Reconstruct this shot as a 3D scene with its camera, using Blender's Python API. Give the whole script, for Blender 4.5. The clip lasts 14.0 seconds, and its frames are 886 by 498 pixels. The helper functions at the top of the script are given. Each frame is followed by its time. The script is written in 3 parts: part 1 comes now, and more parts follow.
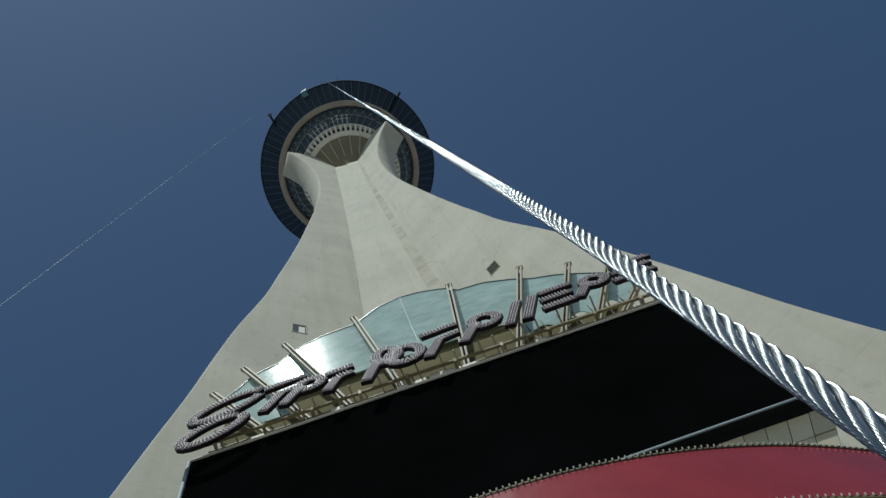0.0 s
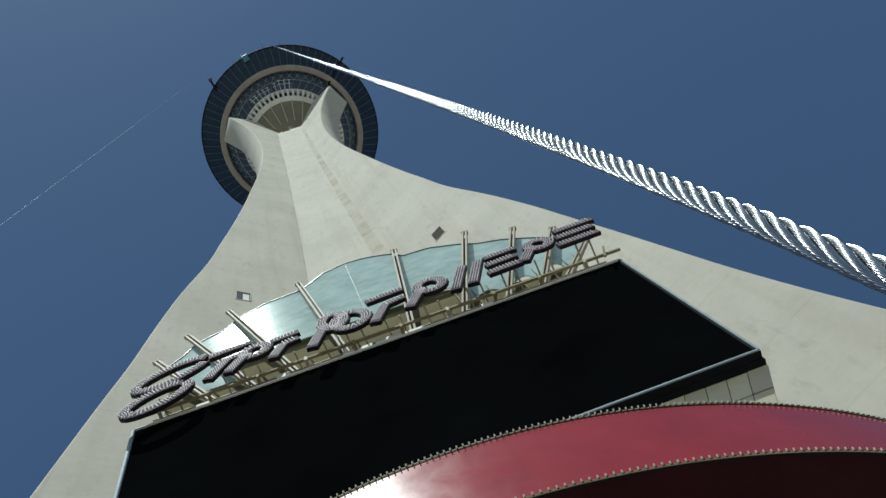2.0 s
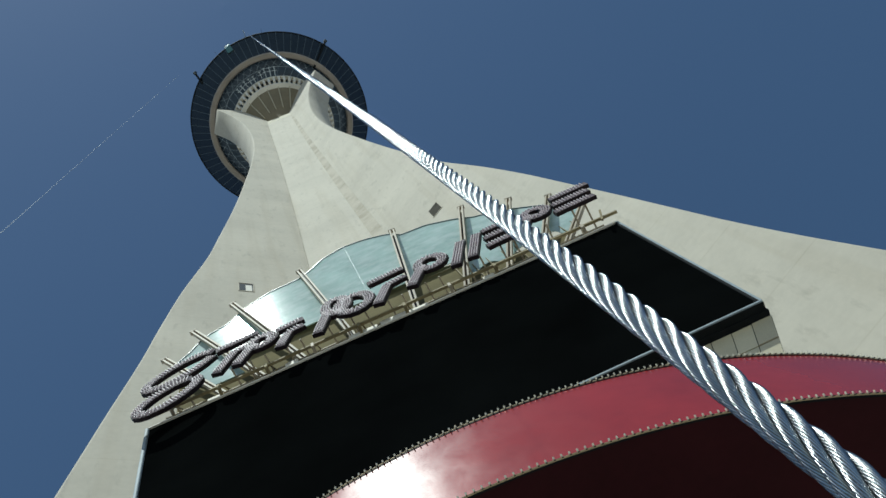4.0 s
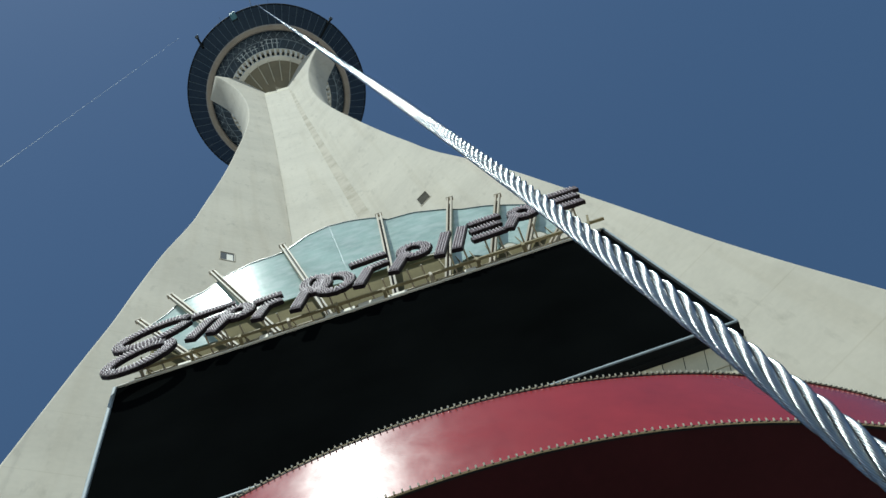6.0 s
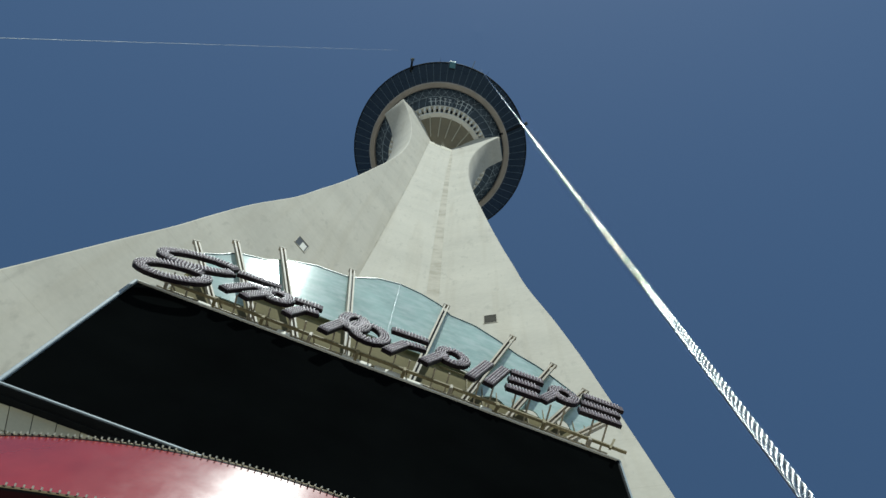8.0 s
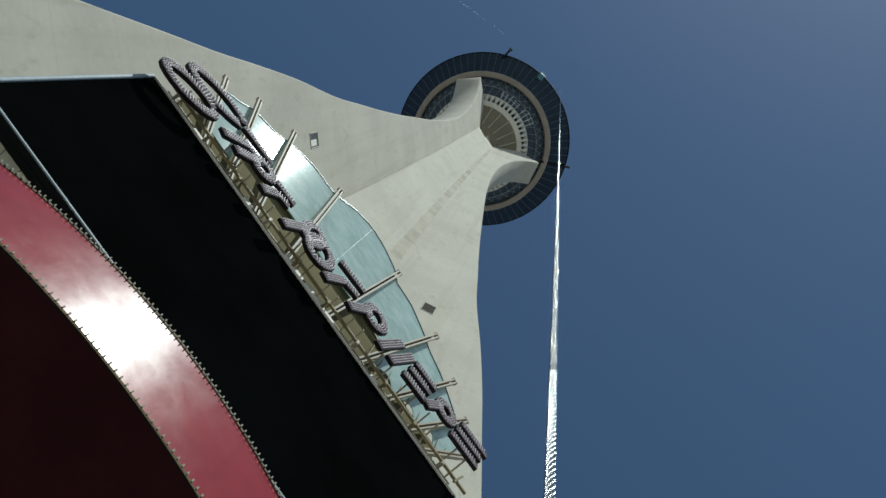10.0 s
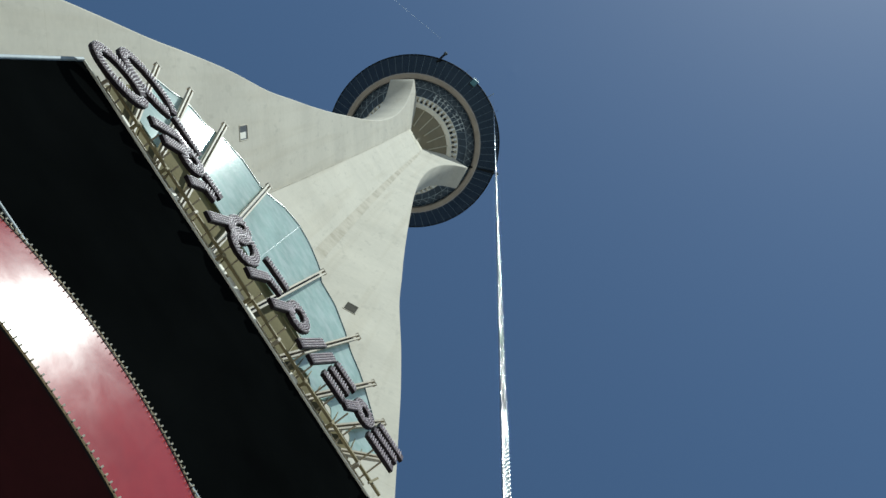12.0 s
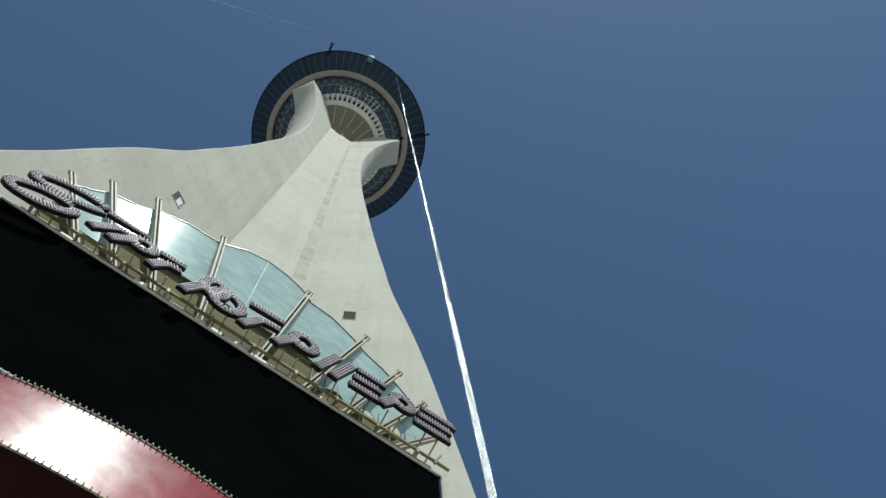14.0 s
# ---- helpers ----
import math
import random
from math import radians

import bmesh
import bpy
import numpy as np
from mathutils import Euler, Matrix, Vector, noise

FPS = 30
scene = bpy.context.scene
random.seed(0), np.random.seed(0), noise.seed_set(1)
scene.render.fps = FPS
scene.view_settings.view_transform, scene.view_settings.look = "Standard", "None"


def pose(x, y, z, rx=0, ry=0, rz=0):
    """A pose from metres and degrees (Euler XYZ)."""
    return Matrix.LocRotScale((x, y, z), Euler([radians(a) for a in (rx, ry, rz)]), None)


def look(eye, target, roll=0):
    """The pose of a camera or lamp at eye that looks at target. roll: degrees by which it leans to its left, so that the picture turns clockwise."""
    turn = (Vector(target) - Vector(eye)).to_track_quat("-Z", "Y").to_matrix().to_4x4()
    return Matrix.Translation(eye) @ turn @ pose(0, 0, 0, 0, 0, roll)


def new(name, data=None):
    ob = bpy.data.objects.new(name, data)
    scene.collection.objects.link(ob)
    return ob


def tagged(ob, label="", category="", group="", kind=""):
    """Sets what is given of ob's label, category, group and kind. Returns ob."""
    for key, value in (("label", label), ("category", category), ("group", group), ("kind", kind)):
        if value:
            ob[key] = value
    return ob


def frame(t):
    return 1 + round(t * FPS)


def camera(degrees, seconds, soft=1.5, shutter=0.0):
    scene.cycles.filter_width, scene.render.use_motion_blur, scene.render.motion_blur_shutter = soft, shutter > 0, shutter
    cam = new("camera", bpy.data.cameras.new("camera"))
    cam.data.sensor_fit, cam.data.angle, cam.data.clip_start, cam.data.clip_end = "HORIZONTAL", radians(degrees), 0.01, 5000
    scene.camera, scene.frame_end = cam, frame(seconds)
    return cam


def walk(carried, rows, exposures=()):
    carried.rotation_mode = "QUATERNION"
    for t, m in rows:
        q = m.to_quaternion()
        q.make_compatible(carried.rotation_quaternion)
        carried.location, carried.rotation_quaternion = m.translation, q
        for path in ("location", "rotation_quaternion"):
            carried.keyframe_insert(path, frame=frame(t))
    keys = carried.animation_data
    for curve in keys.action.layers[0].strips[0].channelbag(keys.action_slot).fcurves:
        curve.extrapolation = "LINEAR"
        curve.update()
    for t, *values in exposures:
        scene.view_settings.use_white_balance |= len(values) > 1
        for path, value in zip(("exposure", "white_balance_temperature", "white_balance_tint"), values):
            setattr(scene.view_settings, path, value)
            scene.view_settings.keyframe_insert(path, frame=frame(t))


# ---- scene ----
cam = camera(48.61, 14.0)
walk(cam, [
    (0.0, pose(0.174, -31.890, 1.544, 168.670, 7.929, 23.656)),
    (0.5, pose(0.162, -31.876, 1.514, 167.275, 9.511, 24.092)),
    (1.0, pose(0.133, -31.877, 1.526, 166.896, 9.716, 23.987)),
    (1.5, pose(0.120, -31.877, 1.540, 166.517, 9.912, 21.982)),
    (2.0, pose(0.149, -31.877, 1.544, 166.636, 11.160, 23.337)),
    (2.5, pose(0.187, -31.869, 1.540, 166.642, 11.377, 25.655)),
    (3.0, pose(0.199, -31.869, 1.539, 166.208, 11.713, 28.253)),
    (5.5, pose(0.193, -31.905, 1.482, 165.795, 12.902, 24.815)),
    (6.0, pose(0.173, -31.900, 1.471, 164.277, 11.676, 21.809)),
    (6.5, pose(0.113, -31.934, 1.485, 161.839, 11.972, 12.923)),
    (7.0, pose(0.040, -31.975, 1.559, 164.463, 7.855, 2.621)),
    (7.2, pose(0.029, -31.969, 1.578, 166.956, 5.178, -1.047)),
    (9.3, pose(0.046, -31.945, 1.712, 169.027, -6.845, -35.587)),
    (9.5, pose(0.049, -31.948, 1.722, 169.290, -7.523, -39.514)),
    (10.0, pose(0.064, -31.949, 1.690, 169.305, -7.817, -48.160)),
    (10.5, pose(0.062, -31.940, 1.642, 169.009, -7.147, -53.737)),
    (11.0, pose(0.048, -31.938, 1.619, 169.215, -6.139, -55.363)),
    (11.5, pose(0.025, -31.942, 1.610, 169.666, -5.264, -55.052)),
    (12.0, pose(-0.010, -31.972, 1.575, 169.763, -4.028, -51.765)),
    (12.5, pose(-0.028, -32.005, 1.505, 170.067, -2.428, -47.313)),
    (13.0, pose(-0.016, -32.029, 1.410, 169.712, -0.721, -40.108)),
    (13.5, pose(-0.001, -32.047, 1.301, 168.675, 1.001, -33.582)),
    (14.0, pose(0.015, -32.059, 1.176, 167.592, 2.328, -28.605)),
], exposures=[(t, e, 5750, -5) for t, e in ((0.0, -0.44), (0.5, -0.40), (1.0, -0.15), (1.5, -0.05), (3.0, 0.00), (5.5, 0.15), (7.0, 0.20), (9.5, -0.20), (10.5, -0.15), (11.5, 0.12), (12.5, 0.22), (14.0, 0.10))])

# ---- sky and sun ----
SUN = Vector((-0.047, -0.486, 0.872)).normalized()
sun_elev, sun_az = math.asin(SUN.z), math.atan2(SUN.x, SUN.y)
world = bpy.data.worlds.new("sky")
scene.world = world
world.use_nodes = True
wn, wl = world.node_tree.nodes, world.node_tree.links
sky = wn.new("ShaderNodeTexSky")
sky.sky_type, sky.sun_disc = "NISHITA", False
sky.sun_elevation, sky.sun_rotation = sun_elev, sun_az
sky.air_density, sky.dust_density, sky.ozone_density, sky.altitude = 0.97, 0.72, 2.6, 600
wl.new(sky.outputs[0], wn["Background"].inputs[0])
wn["Background"].inputs[1].default_value = 0.0675
sun = new("sun", bpy.data.lights.new("sun", "SUN"))
sun.data.energy, sun.data.angle, sun.data.color = 3.9, radians(0.53), (1.0, 0.95, 0.87)
sun.matrix_world = look((0, 0, 400), Vector((0, 0, 400)) - SUN)


# ---- materials ----
def mat(name, color, rough=0.6, metal=0.0, var=0.15, scale=3.0, fine=40.0, bump=0.2, coat=0.0, tint=None, spec=0.5):
    """Principled surface with two scales of colour variation and a fine relief."""
    m = bpy.data.materials.new(name)
    m.use_nodes = True
    n, l = m.node_tree.nodes, m.node_tree.links
    b = n["Principled BSDF"]
    b.inputs["Roughness"].default_value, b.inputs["Metallic"].default_value = rough, metal
    b.inputs["Coat Weight"].default_value, b.inputs["Coat Roughness"].default_value = coat, 0.08
    b.inputs["Specular IOR Level"].default_value = spec
    tc = n.new("ShaderNodeTexCoord")
    big, small = n.new("ShaderNodeTexNoise"), n.new("ShaderNodeTexNoise")
    big.inputs["Scale"].default_value, small.inputs["Scale"].default_value = scale, fine
    big.inputs["Detail"].default_value, small.inputs["Detail"].default_value = 5, 3
    l.new(tc.outputs["Object"], big.inputs["Vector"])
    l.new(tc.outputs["Object"], small.inputs["Vector"])
    add = n.new("ShaderNodeMath")
    add.operation = "MULTIPLY_ADD"
    add.inputs[1].default_value = 0.35
    l.new(small.outputs[0], add.inputs[0])
    l.new(big.outputs[0], add.inputs[2])
    ramp = n.new("ShaderNodeValToRGB")
    dark = tint or tuple(c * (1 - var) for c in color)
    light = tuple(min(1, c * (1 + var * 0.6)) for c in color)
    ramp.color_ramp.elements[0].position, ramp.color_ramp.elements[1].position = 0.45, 0.9
    ramp.color_ramp.elements[0].color, ramp.color_ramp.elements[1].color = (*dark, 1), (*light, 1)
    l.new(add.outputs[0], ramp.inputs[0])
    l.new(ramp.outputs[0], b.inputs["Base Color"])
    if bump:
        bp = n.new("ShaderNodeBump")
        bp.inputs["Strength"].default_value, bp.inputs["Distance"].default_value = bump, 0.02
        l.new(small.outputs[0], bp.inputs["Height"])
        l.new(bp.outputs[0], b.inputs["Normal"])
    return m


def concrete():
    """Cream painted concrete: broad mottling, streaks that run down, pour joints every few metres."""
    m = mat("cream_concrete", (0.55, 0.50, 0.41), 0.85, var=0.12, scale=0.12, fine=2.5, bump=0.25, spec=0.25)
    n, l = m.node_tree.nodes, m.node_tree.links
    b = n["Principled BSDF"]
    ramp = [x for x in n if x.type == "VALTORGB"][0]
    tc = [x for x in n if x.type == "TEX_COORD"][0]
    mp = n.new("ShaderNodeMapping")
    mp.inputs["Scale"].default_value = (0.9, 0.9, 0.035)
    st = n.new("ShaderNodeTexNoise")
    st.inputs["Scale"].default_value, st.inputs["Detail"].default_value = 1.0, 6
    l.new(tc.outputs["Object"], mp.inputs[0])
    l.new(mp.outputs[0], st.inputs["Vector"])
    sr = n.new("ShaderNodeValToRGB")
    sr.color_ramp.elements[0].position, sr.color_ramp.elements[1].position = 0.50, 0.78
    sr.color_ramp.elements[0].color, sr.color_ramp.elements[1].color = (0, 0, 0, 1), (1, 1, 1, 1)
    l.new(st.outputs[0], sr.inputs[0])
    mx = n.new("ShaderNodeMixRGB")
    mx.blend_type = "MULTIPLY"
    mx.inputs[2].default_value = (0.90, 0.88, 0.845, 1)
    l.new(sr.outputs[0], mx.inputs[0])
    l.new(ramp.outputs[0], mx.inputs[1])
    # pour joints
    sep = n.new("ShaderNodeSeparateXYZ")
    l.new(tc.outputs["Object"], sep.inputs[0])
    fr = n.new("ShaderNodeMath")
    fr.operation = "PINGPONG"
    fr.inputs[1].default_value = 3.2
    l.new(sep.outputs[2], fr.inputs[0])
    lt = n.new("ShaderNodeMath")
    lt.operation = "LESS_THAN"
    lt.inputs[1].default_value = 0.05
    l.new(fr.outputs[0], lt.inputs[0])
    sc = n.new("ShaderNodeMath")
    sc.operation = "MULTIPLY"
    l.new(lt.outputs[0], sc.inputs[0])
    l.new(st.outputs[0], sc.inputs[1])
    mj = n.new("ShaderNodeMixRGB")
    mj.blend_type = "MULTIPLY"
    mj.inputs[2].default_value = (0.88, 0.865, 0.83, 1)
    l.new(sc.outputs[0], mj.inputs[0])
    l.new(mx.outputs[0], mj.inputs[1])
    # small dark scuffs, drawn out along the formwork
    mp2 = n.new("ShaderNodeMapping")
    mp2.inputs["Scale"].default_value, mp2.inputs["Rotation"].default_value = (0.5, 0.5, 0.16), (0.35, 0.25, 0.0)
    sn, sm = n.new("ShaderNodeTexNoise"), n.new("ShaderNodeValToRGB")
    sn.inputs["Scale"].default_value, sn.inputs["Detail"].default_value, sn.inputs["Roughness"].default_value = 2.2, 9, 0.62
    sm.color_ramp.elements[0].position, sm.color_ramp.elements[1].position = 0.57, 0.72
    sm.color_ramp.elements[0].color, sm.color_ramp.elements[1].color = (0, 0, 0, 1), (0.75, 0.75, 0.75, 1)
    l.new(tc.outputs["Object"], mp2.inputs[0])
    l.new(mp2.outputs[0], sn.inputs["Vector"])
    l.new(sn.outputs[0], sm.inputs[0])
    ms = n.new("ShaderNodeMixRGB")
    ms.inputs[2].default_value = (0.40, 0.36, 0.29, 1)
    l.new(sm.outputs[0], ms.inputs[0])
    l.new(mj.outputs[0], ms.inputs[1])
    l.new(ms.outputs[0], b.inputs["Base Color"])
    return m


def glass_sheet(name, color, keep, rough=0.065):
    """A tinted pane: part of the light goes straight through, the rest meets a glossy tinted surface."""
    m = mat(name, color, rough, var=0.18, scale=0.8, fine=6, bump=0.05)
    n, l = m.node_tree.nodes, m.node_tree.links
    ramp, tc = [x for x in n if x.type == "VALTORGB"][0], [x for x in n if x.type == "TEX_COORD"][0]
    # pale noise patches in the base colour imitate reflections on the pane
    sm, sr, sp, sx = n.new("ShaderNodeTexNoise"), n.new("ShaderNodeValToRGB"), n.new("ShaderNodeMapping"), n.new("ShaderNodeMixRGB")
    sp.inputs["Scale"].default_value = (1.5, 1.5, 3.6)
    sm.inputs["Scale"].default_value, sm.inputs["Detail"].default_value = 1.1, 5
    sr.color_ramp.elements[0].position, sr.color_ramp.elements[1].position = 0.42, 0.66
    sr.color_ramp.elements[0].color, sr.color_ramp.elements[1].color = (0, 0, 0, 1), (0.4, 0.4, 0.4, 1)
    sx.inputs[2].default_value = (0.86, 0.89, 0.87, 1)
    l.new(tc.outputs["Object"], sp.inputs[0])
    l.new(sp.outputs[0], sm.inputs["Vector"])
    l.new(sm.outputs[0], sr.inputs[0])
    l.new(sr.outputs[0], sx.inputs[0])
    l.new(ramp.outputs[0], sx.inputs[1])
    l.new(sx.outputs[0], n["Principled BSDF"].inputs["Base Color"])
    tr, mix = n.new("ShaderNodeBsdfTransparent"), n.new("ShaderNodeMixShader")
    tr.inputs[0].default_value = (0.76, 0.9, 0.87, 1)
    mix.inputs[0].default_value = keep
    l.new(tr.outputs[0], mix.inputs[1])
    l.new(n["Principled BSDF"].outputs[0], mix.inputs[2])
    l.new(mix.outputs[0], n["Material Output"].inputs[0])
    return m


CONCRETE = concrete()
GROUND = mat("grey_paving", (0.29, 0.275, 0.25), 0.9, var=0.25, scale=0.3, fine=8)
POD_DARK = mat("dark_blue_glazing", (0.013, 0.0145, 0.018), 0.12, var=0.4, scale=0.25, fine=1.5, bump=0.03, spec=0.3)
POD_FLOOR = mat("dark_blue_soffit", (0.030, 0.050, 0.078), 0.35, var=0.4, scale=0.3, fine=3)
MULLION = mat("grey_mullion", (0.085, 0.105, 0.12), 0.5, 0.2)
RINGBEAM = mat("tan_ring_beam", (0.36, 0.31, 0.26), 0.7, var=0.15, scale=0.4, fine=3)
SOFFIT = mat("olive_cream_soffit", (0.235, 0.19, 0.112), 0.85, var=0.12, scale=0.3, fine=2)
RIB = mat("cream_rib", (0.52, 0.46, 0.33), 0.8, var=0.1, scale=0.4, fine=3)
CROWN = mat("pale_cream_paint", (0.80, 0.75, 0.65), 0.7, var=0.1, scale=0.4, fine=3)
LATTICE = mat("pale_blue_lattice", (0.28, 0.33, 0.37), 0.5, 0.1)
TRUSS = mat("pale_truss_paint", (0.55, 0.60, 0.63), 0.5, 0.0)
BOX_BLUE = mat("pale_blue_lift", (0.10, 0.24, 0.30), 0.3, 0.2)
SCREEN = mat("black_screen", (0.0034, 0.0038, 0.0038), 0.6, var=0.3, scale=0.4, fine=60, bump=0.0, spec=0.0)
FRAME_GREY = mat("blue_grey_frame", (0.30, 0.345, 0.375), 0.6, 0.0, var=0.2, spec=0.25)
FRAME_DARK = mat("dark_frame", (0.013, 0.015, 0.017), 0.8, 0.0, spec=0.08)
PANEL = mat("beige_panel", (0.62, 0.55, 0.385), 0.7, var=0.14, scale=1.2, fine=20, bump=0.08)
pn, pl = PANEL.node_tree.nodes, PANEL.node_tree.links
oi, pm, px = pn.new("ShaderNodeObjectInfo"), pn.new("ShaderNodeMapRange"), pn.new("ShaderNodeMixRGB")
pm.inputs["To Min"].default_value, pm.inputs["To Max"].default_value = 0.80, 1.15
px.blend_type, px.inputs[0].default_value = "MULTIPLY", 1.0
pl.new(oi.outputs["Random"], pm.inputs[0])
pl.new([x for x in pn if x.type == "VALTORGB"][0].outputs[0], px.inputs[1])
pl.new(pm.outputs[0], px.inputs[2])
pl.new(px.outputs[0], pn["Principled BSDF"].inputs["Base Color"])
# olive taken darker to carry shade, since the upright backing meets the sun
OLIVE = mat("shaded_olive", (0.19, 0.16, 0.082), 0.9, var=0.2, scale=0.8, fine=10, bump=0.1, spec=0.05)
GOLD = mat("champagne_metal", (0.46, 0.39, 0.29), 0.6, 0.0, var=0.18, scale=2, fine=20, bump=0.05, spec=0.2)
RAIL = mat("olive_gold_paint", (0.27, 0.22, 0.12), 0.7, 0.0, var=0.25, scale=2, fine=20, bump=0.05, spec=0.15)
GLASS = glass_sheet("sea_green_glass", (0.54, 0.67, 0.62), 0.78)
GLASS_EDGE = mat("glass_edge", (0.05, 0.10, 0.11), 0.3)
LETTER = mat("dark_plum_metal", (0.020, 0.013, 0.017), 0.6, 0.0, var=0.3, spec=0.15)
LETTER_FACE = mat("dusty_plum_face", (0.135, 0.105, 0.12), 0.8, 0.0, var=0.3, scale=2, fine=30, spec=0.1)
RIM_BULB = mat("cream_bulb", (0.80, 0.73, 0.58), 0.5, var=0.1, spec=0.3)
BULB = mat("unlit_bulb", (0.74, 0.65, 0.68), 0.5, var=0.1, spec=0.25)
BRASS = mat("brass_rim", (0.56, 0.44, 0.27), 0.5, 0.2, var=0.2, scale=2, fine=20)
RED = mat("deep_red_enamel", (0.325, 0.026, 0.022), 0.22, var=0.14, scale=0.9, fine=5, bump=0.03, coat=0.25, spec=0.5)
# the canopy's red once more, darkened: the underside's shade is in this colour
RED_SHADED = mat("shaded_red_soffit", (0.034, 0.0058, 0.0085), 0.7, var=0.25, scale=0.6, fine=8, bump=0.08, spec=0.12)
rn, rl = RED.node_tree.nodes, RED.node_tree.links
gl, gm, gp = rn.new("ShaderNodeTexNoise"), rn.new("ShaderNodeMapRange"), rn.new("ShaderNodeMapping")
gl.inputs["Scale"].default_value, gl.inputs["Detail"].default_value, gl.inputs["Roughness"].default_value, gl.inputs["Distortion"].default_value = 2.2, 13, 0.62, 0.35
gp.inputs["Scale"].default_value = (1.0, 1.0, 0.55)
gm.inputs["From Min"].default_value, gm.inputs["From Max"].default_value = 0.36, 0.64
gm.inputs["To Min"].default_value, gm.inputs["To Max"].default_value = 0.20, 0.255
rl.new([x for x in rn if x.type == "TEX_COORD"][0].outputs["Object"], gp.inputs[0])
rl.new(gp.outputs[0], gl.inputs["Vector"])
rl.new(gl.outputs[0], gm.inputs[0])
rl.new(gm.outputs[0], rn["Principled BSDF"].inputs["Roughness"])
STEEL = mat("galvanised_steel", (0.40, 0.412, 0.418), 0.24, 0.92, var=0.25, scale=120, fine=900, bump=0.03)
STEEL_FINE = mat("bright_galvanised_steel", (0.40, 0.412, 0.418), 0.13, 0.95, var=0.25, scale=120, fine=900, bump=0.0)
SHUTTER = mat("grey_brown_shutter", (0.105, 0.097, 0.082), 0.9, var=0.2, scale=2, fine=20, spec=0.0)
WINDOW = mat("dark_pane", (0.055, 0.055, 0.05), 0.4, var=0.3)


# ---- mesh helpers ----
def mesh_of(verts, faces, material, smooth=False):
    me = bpy.data.meshes.new("mesh")
    me.from_pydata([tuple(v) for v in verts], [], faces)
    me.materials.append(material)
    if smooth:
        me.polygons.foreach_set("use_smooth", [True] * len(me.polygons))
    me.update()
    return me


def part(name, data, parent=None, label=""):
    """Links (verts, faces, material[, smooth]) as one mesh object under a thing or a part."""
    ob = new(name, mesh_of(*data) if isinstance(data, tuple) else data)
    if parent:
        ob.parent = parent
    return tagged(ob, label) if label else ob


def thing(name, label, category, m=None, group="", kind=""):
    ob = new(name)
    if m is not None:
        ob.matrix_basis = m
    return tagged(ob, label, category, group, kind)


def join(*sets):
    verts, faces = [], []
    for v, f in sets:
        o = len(verts)
        verts += [tuple(q) for q in v]
        faces += [tuple(i + o for i in q) for q in f]
    return verts, faces


def box(x0, x1, y0, y1, z0, z1, c=0.0):
    """A box; c cuts its vertical and horizontal edges."""
    if c <= 0:
        v = [(x, y, z) for z in (z0, z1) for x, y in ((x0, y0), (x1, y0), (x1, y1), (x0, y1))]
        return v, [(3, 2, 1, 0), (4, 5, 6, 7), (0, 1, 5, 4), (1, 2, 6, 5), (2, 3, 7, 6), (3, 0, 4, 7)]
    ring = lambda z, k: [(x0 + c, y0 + k, z), (x1 - c, y0 + k, z), (x1 - k, y0 + c, z), (x1 - k, y1 - c, z), (x1 - c, y1 - k, z), (x0 + c, y1 - k, z), (x0 + k, y1 - c, z), (x0 + k, y0 + c, z)]
    v = ring(z0, c) + ring(z0 + c, 0) + ring(z1 - c, 0) + ring(z1, c)
    f = [tuple(range(7, -1, -1)), tuple(range(24, 32))]
    f += [(r * 8 + i, r * 8 + (i + 1) % 8, r * 8 + 8 + (i + 1) % 8, r * 8 + 8 + i) for r in range(3) for i in range(8)]
    return v, f


def bar(a, b, w, h=None, sides=4):
    """A straight bar from a to b, of rectangular (w x h) or round section."""
    a, b = Vector(a), Vector(b)
    d = (b - a).normalized()
    s = d.cross(Vector((0, 1, 0)) if abs(d.y) < 0.9 else Vector((0, 0, 1))).normalized()
    t = s.cross(d)
    h = h or w
    if sides == 4:
        q = [s * w / 2 + t * h / 2, -s * w / 2 + t * h / 2, -s * w / 2 - t * h / 2, s * w / 2 - t * h / 2]
    else:
        q = [s * math.cos(k * math.tau / sides) * w / 2 + t * math.sin(k * math.tau / sides) * h / 2 for k in range(sides)]
    n = len(q)
    v = [a + k for k in q] + [b + k for k in q]
    f = [(i, (i + 1) % n, n + (i + 1) % n, n + i) for i in range(n)] + [tuple(range(n - 1, -1, -1)), tuple(range(n, 2 * n))]
    return v, f


def lathe(profile, n=96, a0=0.0, a1=math.tau, closed=True):
    """Turns (radius, z) pairs round z; closed joins the last pair to the first."""
    full = abs(a1 - a0 - math.tau) < 1e-6
    m = n if full else n + 1
    v = [(r * math.cos(a0 + (a1 - a0) * i / n), r * math.sin(a0 + (a1 - a0) * i / n), z) for i in range(m) for r, z in profile]
    k = len(profile)
    f = []
    for i in range(n):
        j = (i + 1) % m
        for q in range(k if closed else k - 1):
            p = (q + 1) % k
            f.append((i * k + q, j * k + q, j * k + p, i * k + p))
    if closed and not full:
        f += [tuple(range(k)), tuple(range(n * k + k - 1, n * k - 1, -1))]
    return v, f


